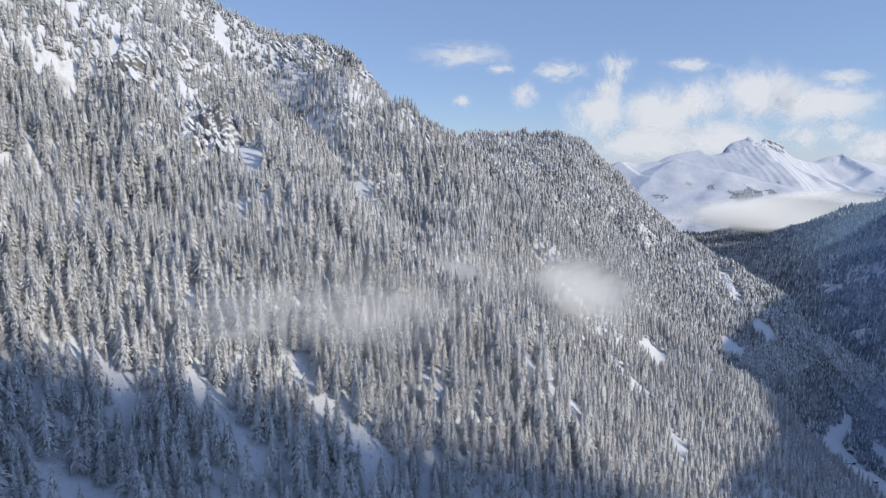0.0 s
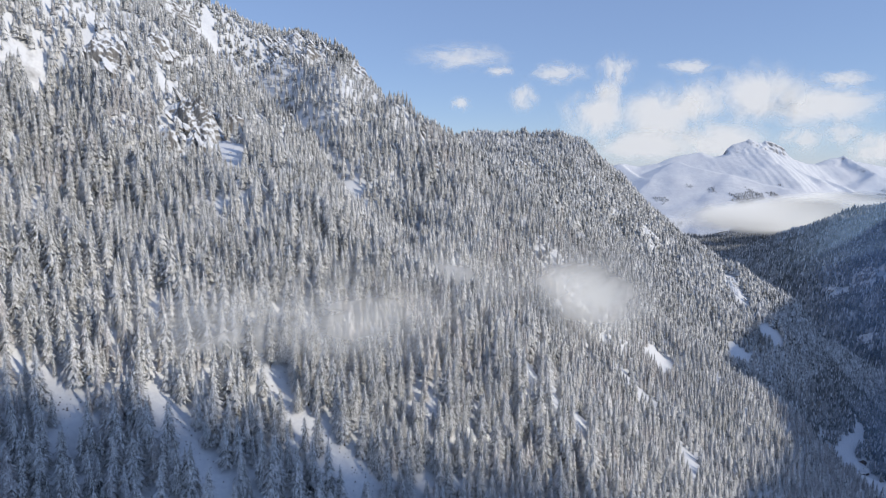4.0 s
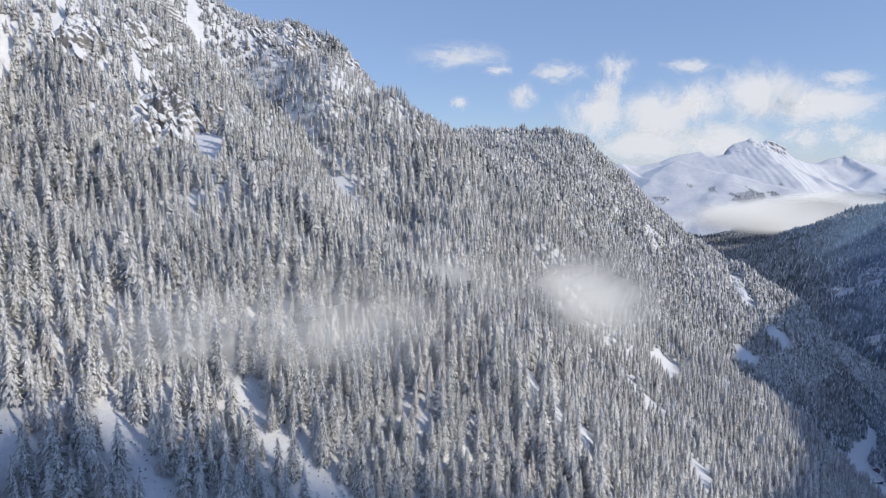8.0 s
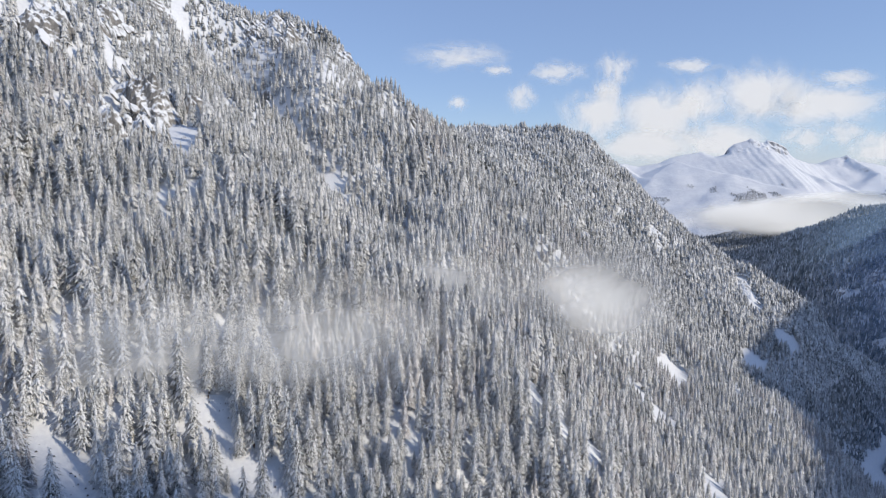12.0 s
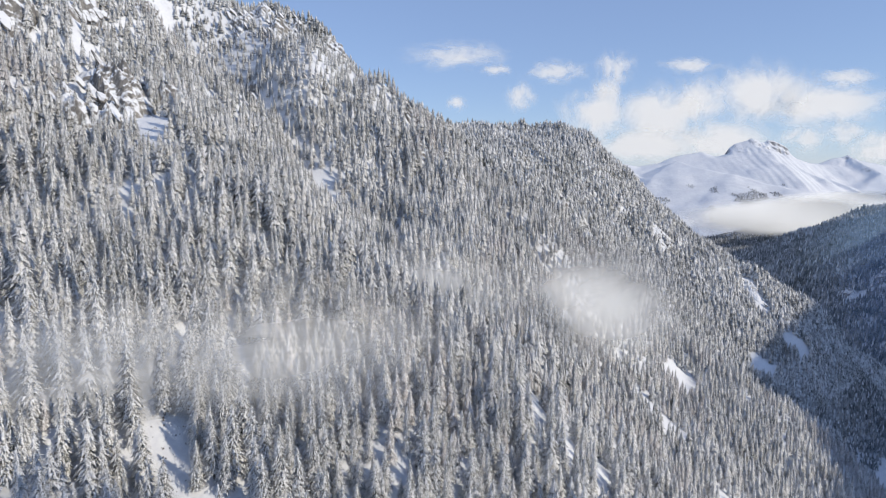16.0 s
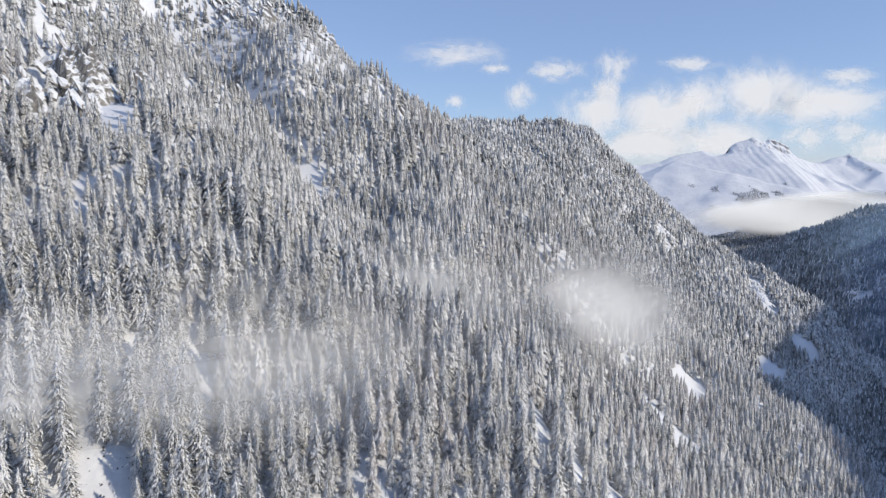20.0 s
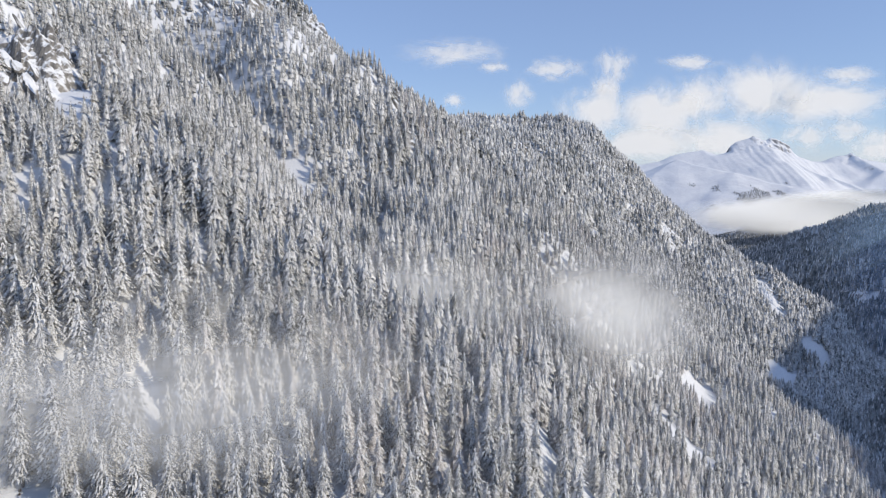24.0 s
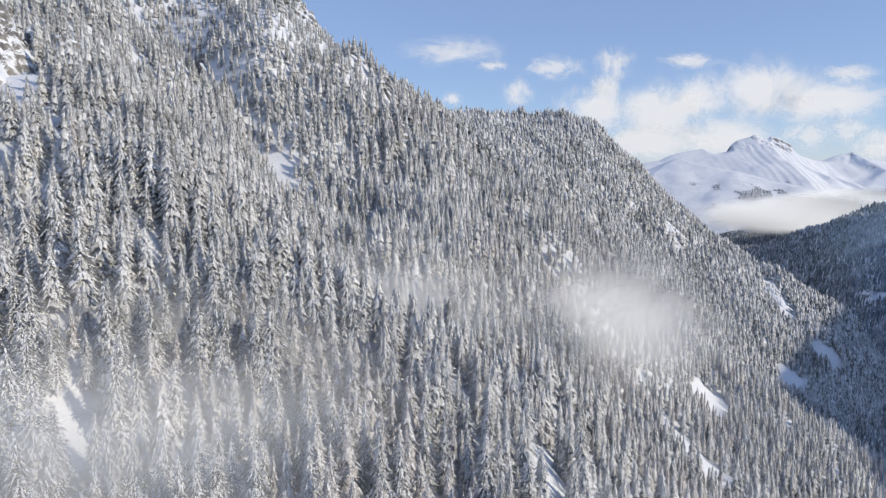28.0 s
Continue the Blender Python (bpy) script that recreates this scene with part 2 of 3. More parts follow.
def height(x, y):
    x, y = np.asarray(x, float), np.asarray(y, float)
    left = side_height(x, y)
    upper = np.clip((left - 470) / 90, 0, 1)
    left = left + fbm(x, y, 120, 4, 3) * 22 + fbm(x, y, 44, 2, 7) * 9 + upper * (fbm(x, y * 0.6, 70, 5, 11, True) - 0.3) * 20
    # ribs and runnels down the fall line
    left = left + fbm(0.5 * x + 0.86 * y, (0.86 * x - 0.5 * y) * 0.24, 62, 3, 301) * 9
    for x1, y1, x2, y2, w, deep in GULLIES:
        d, s = capsule(x, y, x1, y1, x2, y2)
        left = left - deep * np.exp(-(d / w) ** 2) * np.sin(np.pi * (0.15 + 0.7 * s))
    for kx, ky, w, rise in KNOLLS:
        left = left + rise * np.exp(-((x - kx) ** 2 + (y - ky) ** 2) / w ** 2)
    # hollow between the near ridge and the rounded hill behind it
    for x1, y1, x2, y2, w, deep in ((20, 985, 150, 1005, 42, 34), (150, 1005, 300, 1050, 40, 34)):
        d, s = capsule(x, y, x1, y1, x2, y2)
        left = left - deep * np.exp(-(d / w) ** 2)
    # valley floor and the shaded mountain across the valley
    foot = np.interp(y, FOOT_Y, FOOT_X)
    floor = np.interp(y, [-300, 1100, 1600, 2600, 3800], [50, 58, 80, 140, 230])
    steep = np.interp(y, [-100, 300, 900, 1500, 2000, 2700], [1.25, 1.0, 0.85, 0.66, 0.5, 0.2])
    # Up to y 1300 the crest is unseen, its heights set for their shadow.
    crest = np.interp(y, [-700, -330, -250, -170, 0, 135, 485, 581, 737, 1000, 1300, 1800, 2300, 2800, 3400],
                      [1150, 1105, 990, 820, 635, 585, 580, 592, 615, 640, 620, 470, 370, 330, 330])
    rise = np.maximum(x - foot, 0)
    spur = fbm(x * 0.8, y, 260, 5, 21, True) * np.clip(rise / 200, 0, 1) * 60
    right = floor + steep * rise + spur
    # Extra rise added out of view, to throw shade on the slope beyond.
    crest = crest + np.clip((x - 0.80 * y - 110) / 320, 0, 1) * np.interp(y, [1100, 1600, 1950, 2400], [0, 520, 420, 0])
    right = -smooth_max(-right, -(crest + fbm(x, y, 200, 3, 31) * 40), 60)
    ground = smooth_max(right, floor - 8 + fbm(x, y, 60, 3, 41) * 3, 14)
    return smooth_max(left, ground, 22)


def mesh_from(name, verts, faces, mats, which=None, smooth=False, normals=None):
    """A mesh from arrays: faces is an n by 3 or n by 4 array, which a material number for each face,
    normals the soft shading of foliage, for each corner point."""
    me = bpy.data.meshes.new(name)
    k = faces.shape[1]
    me.vertices.add(len(verts))
    me.vertices.foreach_set("co", np.ascontiguousarray(verts, np.float32).ravel())
    me.loops.add(faces.size)
    me.loops.foreach_set("vertex_index", np.ascontiguousarray(faces, np.int32).ravel())
    me.polygons.add(len(faces))
    me.polygons.foreach_set("loop_start", np.arange(0, faces.size, k, dtype=np.int32))
    for m in mats:
        me.materials.append(m)
    if which is not None:
        me.polygons.foreach_set("material_index", np.ascontiguousarray(which, np.int32))
    me.polygons.foreach_set("use_smooth", np.full(len(faces), smooth, bool))
    me.update(calc_edges=True)
    if normals is not None:
        me.polygons.foreach_set("use_smooth", np.full(len(faces), True, bool))
        me.normals_split_custom_set_from_vertices(normals.astype(np.float32))
    return me


def stations(*spans):
    """Grid lines from spans of (start, stop, step)."""
    return np.concatenate([np.arange(a, b, s) for a, b, s in spans])


def sheet(name, xs, ys, fn, mat):
    X, Y = np.meshgrid(xs, ys)
    v = np.stack([X, Y, fn(X, Y)], -1).reshape(-1, 3)
    i = np.arange(len(ys) * len(xs)).reshape(len(ys), len(xs))
    f = np.stack([i[:-1, :-1], i[:-1, 1:], i[1:, 1:], i[1:, :-1]], -1).reshape(-1, 4)
    return new(name, mesh_from(name, v, f, [mat], None, True))


ground = sheet("ground", stations((-1500, -420, 60), (-420, 720, 7.5), (720, 1800, 20), (1800, 3700, 60)),
               stations((-900, 0, 50), (0, 1420, 7.5), (1420, 2700, 24), (2700, 4500, 60)), height, M_GROUND)
tagged(ground, "steep snow-covered mountainside and valley floor with bare rock", "ground", kind="structure")

CREST_Y = 3900.0
CREST = [(500, 380), (883, 459), (1037, 494), (1106, 507), (1193, 494), (1313, 511), (1380, 542), (1448, 560), (1567, 580), (1645, 553), (1699, 564), (1724, 604), (1757, 628), (1811, 639), (1865, 656), (1900, 639), (1928, 632), (1951, 656), (1983, 642), (2032, 626), (2068, 609), (2088, 572), (2140, 521), (2261, 511), (2345, 542), (2429, 559), (2494, 528), (2705, 491), (3163, 465), (3900, 430)]


# spurs of the range: x1, y1, z1, x2, y2, z2, fall to the sides
SPURS = [(1080, 3880, 505, 1250, 3500, 330, 0.5), (1390, 3800, 522, 1560, 3560, 440, 0.42), (1560, 3560, 440, 1770, 3400, 385, 0.42), (1560, 3900, 578, 1640, 3760, 500, 0.7),
         (1800, 3895, 628, 1790, 3810, 570, 0.9), (2030, 3895, 618, 2000, 3800, 540, 1.0), (2010, 3800, 540, 2060, 3560, 430, 0.7), (2240, 3900, 512, 2190, 3480, 360, 0.45),
         (2429, 3900, 559, 2480, 3660, 450, 0.8), (2480, 3660, 450, 2700, 3300, 310, 0.5)]


def tent(x, y, x1, y1, z1, x2, y2, z2, fall):
    d, s = capsule(x, y, x1, y1, x2, y2)
    return z1 + (z2 - z1) * s - fall * (np.sqrt(d * d + 64) - 8)


def far_height(x, y):
    """The snow range at the valley's head: a sharp crest with spurs that run towards the valley."""
    x, y = np.asarray(x, float), np.asarray(y, float)
    low = np.clip((CREST_Y - y) / 300, 0, 1)
    wx = x + (fbm(x, y, 340, 3, 55) * 130 + fbm(x, y, 120, 1, 58) * 12) * low
    wy = y + fbm(x, y, 240, 3, 57) * 50 * low
    back = np.clip((y - CREST_Y) / 500, 0, 1)
    h = 235 + np.clip((y - 3000) / 900, 0, 1) * 30 - 160 * np.clip((3150 - y) / 150, 0, 1)
    crest = np.interp(x, [p for p, _ in CREST], [q for _, q in CREST])
    broad = sum(np.interp(x + o, [p for p, _ in CREST], [q for _, q in CREST]) for o in range(-160, 161, 40)) / 9
    away = np.abs(wy - CREST_Y)
    near_crest = np.clip(1 - away / 70, 0, 1)
    h = smooth_max(h, broad + (crest - broad) * near_crest - 0.52 * away, 40 * low + 1)
    for row in SPURS:
        h = smooth_max(h, tent(wx, wy, *row), 26 * low + 1)
    face = np.clip((h - 250) / 120, 0, 1)
    sharp = np.exp(-((x - 1950) / 150) ** 2 - ((y - 3860) / 90) ** 2) + 0.55 * np.exp(-((x - 2430) / 90) ** 2 - ((y - 3870) / 60) ** 2)
    return (h + face * (fbm(x, y, 26, 3, 67) * 18 * sharp + fbm(x, y, 170, 2, 63) * 9)) * (1 - back) + 200 * back


range_mesh = sheet("snow_mountain", stations((500, 1000, 20), (1000, 1700, 8), (1700, 2300, 5), (2300, 3000, 8), (3000, 3500, 25)),
                   stations((2990, CREST_Y - 600, 14), (CREST_Y - 600, CREST_Y - 260, 9), (CREST_Y - 260, CREST_Y + 60, 6), (CREST_Y + 60, CREST_Y + 500, 60)), far_height, M_PEAK)
tagged(range_mesh, "distant jagged mountain range covered in snow with bare rock", "mountain", kind="structure")


# ------------------------------------------------------------------ trees
def spruce_arrays(rng, tall, reach, snowy, dark, wide, tiers):
    """Corners, triangles and material numbers (0 needles, 1 snow) of a snow-laden spruce crown: many drooping sprays."""
    verts, tris, mats = [], [], []

    def spray(f, mat):
        a = rng.random() * 6.2832
        r = (reach * min(1.0, 0.78 + 1.2 * f) * (1 - f) ** 0.74 * (0.88 + 0.12 * math.sin(f * 37)) + 0.35) * (rng.uniform(0.62, 1.1) if mat else rng.uniform(0.6, 1.0))
        z = tall * (0.09 + 0.91 * f)
        w = wide * rng.uniform(0.7, 1.3) * (0.6 + 0.4 * (1 - f))
        reach_in = max(r * 0.05, r - rng.uniform(0.9, 1.8) * wide * 3.2)
        drop = (r - reach_in) * rng.uniform(0.5, 1.15)
        c, s = math.cos(a), math.sin(a)
        n = len(verts)
        z -= reach_in * 0.35 - 0.4
        for p, q, h in ((reach_in, w, z), (r, w * rng.uniform(-0.7, 0.7), z - drop), (reach_in + 0.2, -w, z + rng.uniform(-0.3, 0.3))):
            verts.append((p * c - q * s, p * s + q * c, h))
        tris.append((n, n + 2, n + 1))
        mats.append(mat)

    for k in range(snowy):
        spray(1 - ((k + rng.random()) / snowy) ** 0.8, 1)
    for k in range(dark):
        spray(1 - ((k + rng.random()) / dark) ** 0.8, 0)
    n = len(verts)
    verts.extend([(0.3, 0, tall * 0.93), (-0.15, 0.26, tall * 0.93), (-0.15, -0.26, tall * 0.93), (0, 0, tall * 1.01)])
    tris.extend([(n, n + 1, n + 3), (n + 1, n + 2, n + 3), (n + 2, n, n + 3)])
    mats.extend([1, 1, 0])
    # ragged tiers behind the sprays
    v, f, m = skirt_arrays(rng, tall * 0.97, reach * 0.62, tiers, 4, 0.0)
    n = len(verts)
    return np.concatenate([np.array(verts), v]), np.concatenate([np.array(tris), f + n]), np.concatenate([np.array(mats), m])


def skirt_arrays(rng, tall, reach, tiers, sides, share):
    """A small far conifer: ragged tiers, of which some faces hold snow."""
    verts, tris, mats = [], [], []
    for t in range(tiers):
        f = t / tiers
        z0, z1 = tall * (0.08 + 0.86 * f), min(tall * (0.08 + 0.86 * (f + 1.7 / tiers)), tall)
        n, turn = len(verts), rng.random() * 6.3
        verts.append((0, 0, z1))
        for k in range(2 * sides):
            r = (reach * (1 - f) ** 0.85 + 0.2) * (rng.uniform(0.85, 1.15) if k % 2 else rng.uniform(0.5, 0.7))
            a = turn + 3.1416 * k / sides
            verts.append((r * math.cos(a), r * math.sin(a), z0 + (0 if k % 2 else tall * 0.05)))
        for k in range(2 * sides):
            tris.append((n, n + 1 + k, n + 1 + (k + 1) % (2 * sides)))
            mats.append(1 if rng.random() < share else 0)
    return np.array(verts), np.array(tris), np.array(mats)


def soft_normals(v, f):
    """Foliage shades as a mass: mostly outwards from the stem, a little by each spray."""
    own = np.zeros_like(v)
    n = np.cross(v[f[:, 1]] - v[f[:, 0]], v[f[:, 2]] - v[f[:, 0]])
    n /= np.maximum(np.linalg.norm(n, axis=1, keepdims=True), 1e-9)
    n *= np.sign(n[:, 2:3] + 1e-9)
    for k in range(3):
        np.add.at(own, f[:, k], n)
    own /= np.maximum(np.linalg.norm(own, axis=1, keepdims=True), 1e-9)
    out = np.stack([v[:, 0], v[:, 1], 0 * v[:, 0]], -1)
    out /= np.maximum(np.linalg.norm(out, axis=1, keepdims=True), 0.3)
    out[:, 2] = 0.45
    total = 0.62 * out + 0.5 * own
    return total / np.linalg.norm(total, axis=1, keepdims=True)


def planted(name, spots, shapes, mats, label, category="forest"):
    """One object for a stand of trees: spots are rows of x, y, z, size, turn, leaning shape number."""
    V, F, W, N, base = [], [], [], [], 0
    for k, (v, f, w) in enumerate(shapes):
        rows = spots[spots[:, 5] == k]
        if not len(rows):
            continue
        c, s = np.cos(rows[:, 4])[:, None], np.sin(rows[:, 4])[:, None]
        size, girth = rows[:, 3][:, None], rows[:, 6][:, None]
        p = np.stack([(v[None, :, 0] * c - v[None, :, 1] * s) * size * girth + rows[:, 0][:, None],
                      (v[None, :, 0] * s + v[None, :, 1] * c) * size * girth + rows[:, 1][:, None],
                      v[None, :, 2] * size + rows[:, 2][:, None]], -1)
        V.append(p.reshape(-1, 3))
        q = soft_normals(v, f)
        N.append(np.stack([q[None, :, 0] * c - q[None, :, 1] * s, q[None, :, 0] * s + q[None, :, 1] * c, q[None, :, 2] + 0 * c], -1).reshape(-1, 3))
        F.append((f[None] + (np.arange(len(rows)) * len(v))[:, None, None] + base).reshape(-1, 3))
        W.append(np.tile(w, len(rows)))
        base += len(rows) * len(v)
    ob = new(name, mesh_from(name, np.concatenate(V), np.concatenate(F), mats, np.concatenate(W), False, np.concatenate(N)))
    return tagged(ob, label, category, kind="stuff")


# open snow on the slope: x1, y1, x2, y2, half width
CLEARINGS = [
    (-83, 322, -66, 312, 5), (-59, 306, -26, 294, 5), (-113, 280, -87, 262, 8), (-144, 266, -136, 258, 5), (-147, 215, -120, 216, 8),
    (-164, 504, -146, 487, 11), (-279, 816, -252, 766, 6), (242, 740, 266, 737, 7), (174, 614, 200, 590, 8),
    (437, 945, 456, 941, 9), (513, 1004, 527, 992, 10), (95, 437, 93, 415, 5), (59, 440, 61, 421, 5), (78, 450, 83, 448, 4),
    (203, 523, 202, 501, 5), (500, 1115, 503, 1062, 13), (-94, 353, -78, 346, 1.5), (-64, 340, -44, 332, 2.5), (28, 456, 35, 451, 4),
    (117, 634, 128, 624, 2), (138, 622, 143, 612, 1.5), (-295, 499, -289, 488, 4), (-250, 700, -225, 640, 2), (-230, 560, -215, 545, 2),
    (520, 800, 552, 832, 8), (566, 842, 576, 858, 7), (740, 1025, 765, 1050, 6), (606, 834, 640, 850, 10), (536, 796, 558, 778, 10), (612, 826, 634, 822, 11),
    (1000, 1617, 1065, 1591, 6), (1065, 1591, 1112, 1600, 5), (1085, 1540, 1130, 1530, 5),
    (118, 1062, 150, 1066, 2), (160, 1068, 200, 1074, 1.5),
    (-84, 642, -64, 608, 6), (-64, 608, -52, 592, 4),
]


# crags: x, y, reach along x, reach along y, how far they stand out, loose blocks, label
CRAGS = [(-184, 508, 26, 42, 16, 26, "large grey crag of tilted rock ledges dusted with snow"),
         (-254, 529, 18, 22, 9, 30, "snow-streaked tilted rock slabs on the upper slope"),
         (-231, 577, 13, 20, 9, 22, "pale tilted rock slabs streaked with snow"),
         (-160, 540, 11, 12, 12, 4, "pointed grey crag above the forest"),
         (-152, 805, 22, 30, 14, 12, "dark steep cliff near the skyline"),
         (-225, 690, 42, 40, 7, 34, "broken snow-covered rock band"), (-296, 628, 18, 24, 7, 4, "snow-plastered rock rib on the upper slope"),
         (-281, 758, 26, 34, 7, 30, "steep snow-plastered rock slope below the skyline"),
         (-199, 817, 19, 28, 8, 22, "white broken rocks beside a snow gully"), (-180, 832, 26, 14, 5, 3, "snow-capped rocks along the skyline"),
         (-92, 813, 20, 20, 7, 10, "white snow-plastered rock at the shoulder of the ridge"),
         (-162, 718, 15, 16, 7, 4, "small snowy rock rib in the forest"), (-16, 752, 8, 16, 8, 3, "pale rock edge falling from the ridge"),
         (-3, 719, 8, 14, 5, 3, "light snow-dusted rock outcrop among trees"),
         (112, 908, 24, 9, 8, 4, "dark rock ledge with a snow cap"), (158, 858, 9, 15, 9, 4, "small dark cliff in the forest"),
         (187, 850, 10, 12, 9, 3, "dark rock step in the forest"), (357, 1096, 20, 13, 7, 3, "snow-flecked rock outcrop on the spur"),
         (503, 1090, 16, 40, 8, 5, "bright snow-covered rock face on the spur"), (-20, 865, 18, 18, 6, 3, "rock knob at the notch of the ridge"),
         (-143, 211, 6, 5, 2, 1, "dark boulder with a thick snow cap in a clearing"), (163, 1203, 22, 8, 7, 3, "small ledge on the wooded hill"),
         (1070, 1600, 34, 60, 16, 3, "shaded rock face streaked with snow across the valley"), (1005, 1632, 16, 52, 12, 3, "narrow snowy rock rib across the valley"),
         (1135, 1545, 30, 56, 16, 3, "broken shaded cliff across the valley"), (905, 1330, 14, 40, 8, 2, "small rocky gully in the shaded forest")]


def openness(x, y):
    """0 in closed forest, 1 on open snow."""
    o = np.zeros_like(x)
    far = np.maximum(np.hypot(x - 10, y - 110), 1)
    ax, ay = (x - 10) / far, (y - 110) / far
    for x1, y1, x2, y2, w in CLEARINGS:
        steps, thin = ((0, 7, 14, 20), 32) if y1 < 400 or x1 > 480 else ((0, 8, 16, 24, 30), 75) if y1 < 1000 else ((0, 6), 40)
        for reach in steps:
            d, _ = capsule(x + ax * reach, y + ay * reach, x1, y1, x2, y2)
            o = np.maximum(o, np.clip((w * ((0.78 if y1 < 400 else 0.95) - reach / thin) - d) / 2.5 + 0.5, 0, 1))
    for cx, cy, ra, rb, *_ in CRAGS:
        for reach in (0, 10, 20, 30):
            d = np.hypot((x + ax * reach - cx) / ra, (y + ay * reach - cy) / rb)
            o = np.maximum(o, np.clip((0.9 - reach / 60 - d) * 2.5, 0, 0.9))
    z = side_height(x, y)
    bare = np.clip((z - 520) / 60, 0, 1) * np.clip((-70 - x) / 60, 0, 1)
    o = np.maximum(o, bare * np.clip(fbm(x, y * 0.6, 46, 4, 81) * 3.0 - 0.5, 0, 0.55))
    return np.maximum(o, np.clip(fbm(x, y, 60, 4, 85) * 3 - 1.3 - 0.6 * (y > 560), 0, 1))


def scatter(seed, x0, x1, y0, y1, gap):
    """Jittered grid of spots on the plan."""
    r = np.random.default_rng(seed)
    xs, ys = np.meshgrid(np.arange(x0, x1, gap), np.arange(y0, y1, gap))
    x = xs.ravel() + r.uniform(-0.48, 0.48, xs.size) * gap
    y = ys.ravel() + r.uniform(-0.48, 0.48, xs.size) * gap
    return x, y, r


def stand(seed, x0, x1, y0, y1, gap, kinds, tall, spread=0.32, keep=None):
    x, y, r = scatter(seed, x0, x1, y0, y1, gap)
    ok = r.random(len(x)) > openness(x, y)
    if keep is not None:
        ok &= keep(x, y)
    x, y = x[ok], y[ok]
    z = height(x, y)
    n = len(x)
    patch = 1 + 0.5 * fbm(x, y, 70, 2, 91)
    high = 1 - 0.26 * np.clip((z - 500) / 110, 0, 1) * (y < 1000)
    size = tall * high * patch * r.uniform(1 - spread, 1 + spread, n) * np.where(r.random(n) < 0.10, r.uniform(0.35, 0.7, n), 1)
    return np.stack([x, y, z - 0.5, size, r.uniform(0, 6.28, n), r.integers(0, kinds, n), r.uniform(1.0, 1.48, n)], -1)


def in_wedge(x, y):
    z = height(x, y)
    return (x > -0.74 * y - 40) & (x < 0.74 * y + 60) & (490 - z < 0.58 * np.maximum(y, 20) + 25) & (x < np.interp(y, FOOT_Y, FOOT_X) + 10)


rng = random.Random(5)
NEAR = [spruce_arrays(rng, 24, r, n, n * 45 // 100, 0.31, 6) for r, n in ((5.0, 214), (4.4, 198), (5.5, 230), (4.7, 206), (4.0, 190))]
MID = [spruce_arrays(rng, 24, r, n, n * 40 // 100, 0.50, 4) for r, n in ((5.5, 88), (4.9, 82), (6.1, 94), (5.3, 86))]
CLOSE = [spruce_arrays(rng, 24, r, n, n * 50 // 100, 0.22, 6) for r, n in ((5.0, 520), (4.4, 480), (5.5, 560), (4.7, 500), (4.0, 460))]
FAR = [skirt_arrays(rng, 24, r, 4, 4, 0.30) for r in (5.4, 6.0, 4.6, 5.6)]
HILL = [skirt_arrays(rng, 24, r, 3, 3, 0.20) for r in (5.6, 6.2, 4.8, 5.8)]
# VALLEY and TINY hold little snow, so the woods' shade is in their colour.
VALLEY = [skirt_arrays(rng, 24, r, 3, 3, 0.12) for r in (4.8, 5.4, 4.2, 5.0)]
TINY = [skirt_arrays(rng, 24, r, 2, 3, 0.10) for r in (5.0, 5.6, 4.4)]
LARCH = [spruce_arrays(rng, 22, r, 70, 110, 0.32, 4) for r in (4.4, 5.0, 4.1)]

NEAR_Y, MID_Y = 440, 790
near = stand(1, -400, 430, 90, NEAR_Y, 5.8, len(NEAR), 0.79, keep=in_wedge)
mid = stand(2, -560, 560, NEAR_Y, MID_Y, 5.5, len(MID), 0.68, keep=in_wedge)
far = stand(3, -560, 860, MID_Y, 1010, 5.0, len(FAR), 0.60, keep=in_wedge)
hill = stand(4, -260, 900, 1010, 1340, 4.7, len(HILL), 0.60, keep=in_wedge)


def across(x, y):
    return (x > np.interp(y, FOOT_Y, FOOT_X) + np.where(y < 1340, 10, -350)) & (x < 0.76 * y + 60) & (x > 0.38 * y) & (fbm(x, y, 120, 4, 95) < 0.46)


def below(x, y):
    return ~in_wedge(x, y) & (x > -260) & (x < np.interp(y, FOOT_Y, FOOT_X)) & (fbm(x, y, 90, 3, 97) < 0.3)


under = stand(6, -300, 420, -260, 420, 9.0, len(TINY), 0.9, keep=below)
opposite = stand(5, 500, 2250, 700, 2950, 8.0, len(TINY), 0.86, keep=across)


def larches(rows, share):
    """Splits a stand into spruce and patches of larch."""
    patch = fbm(rows[:, 0], rows[:, 1], 55, 3, 131) + 0.2 * np.clip(rows[:, 0] / 150, -1, 1)
    is_larch = patch + np.random.default_rng(9).normal(0, 0.22, len(rows)) > share
    other = rows[is_larch].copy()
    other[:, 5] = np.arange(len(other)) % len(LARCH)
    return rows[~is_larch], other


near, larch_near = larches(near, 0.40)
mid, larch_mid = larches(mid, 0.40)
larch = np.concatenate([larch_near, larch_mid])

# the trees closest to the flight stand as things of their own
cost = np.hypot((near[:, 0] + 10) * 0.8, near[:, 1] - 345)
order = np.argsort(cost)
single, near = near[order[:300]], near[order[300:]]


def part(name, mesh, parent, label=""):
    ob = new(name, mesh)
    ob.parent = parent
    return tagged(ob, label)


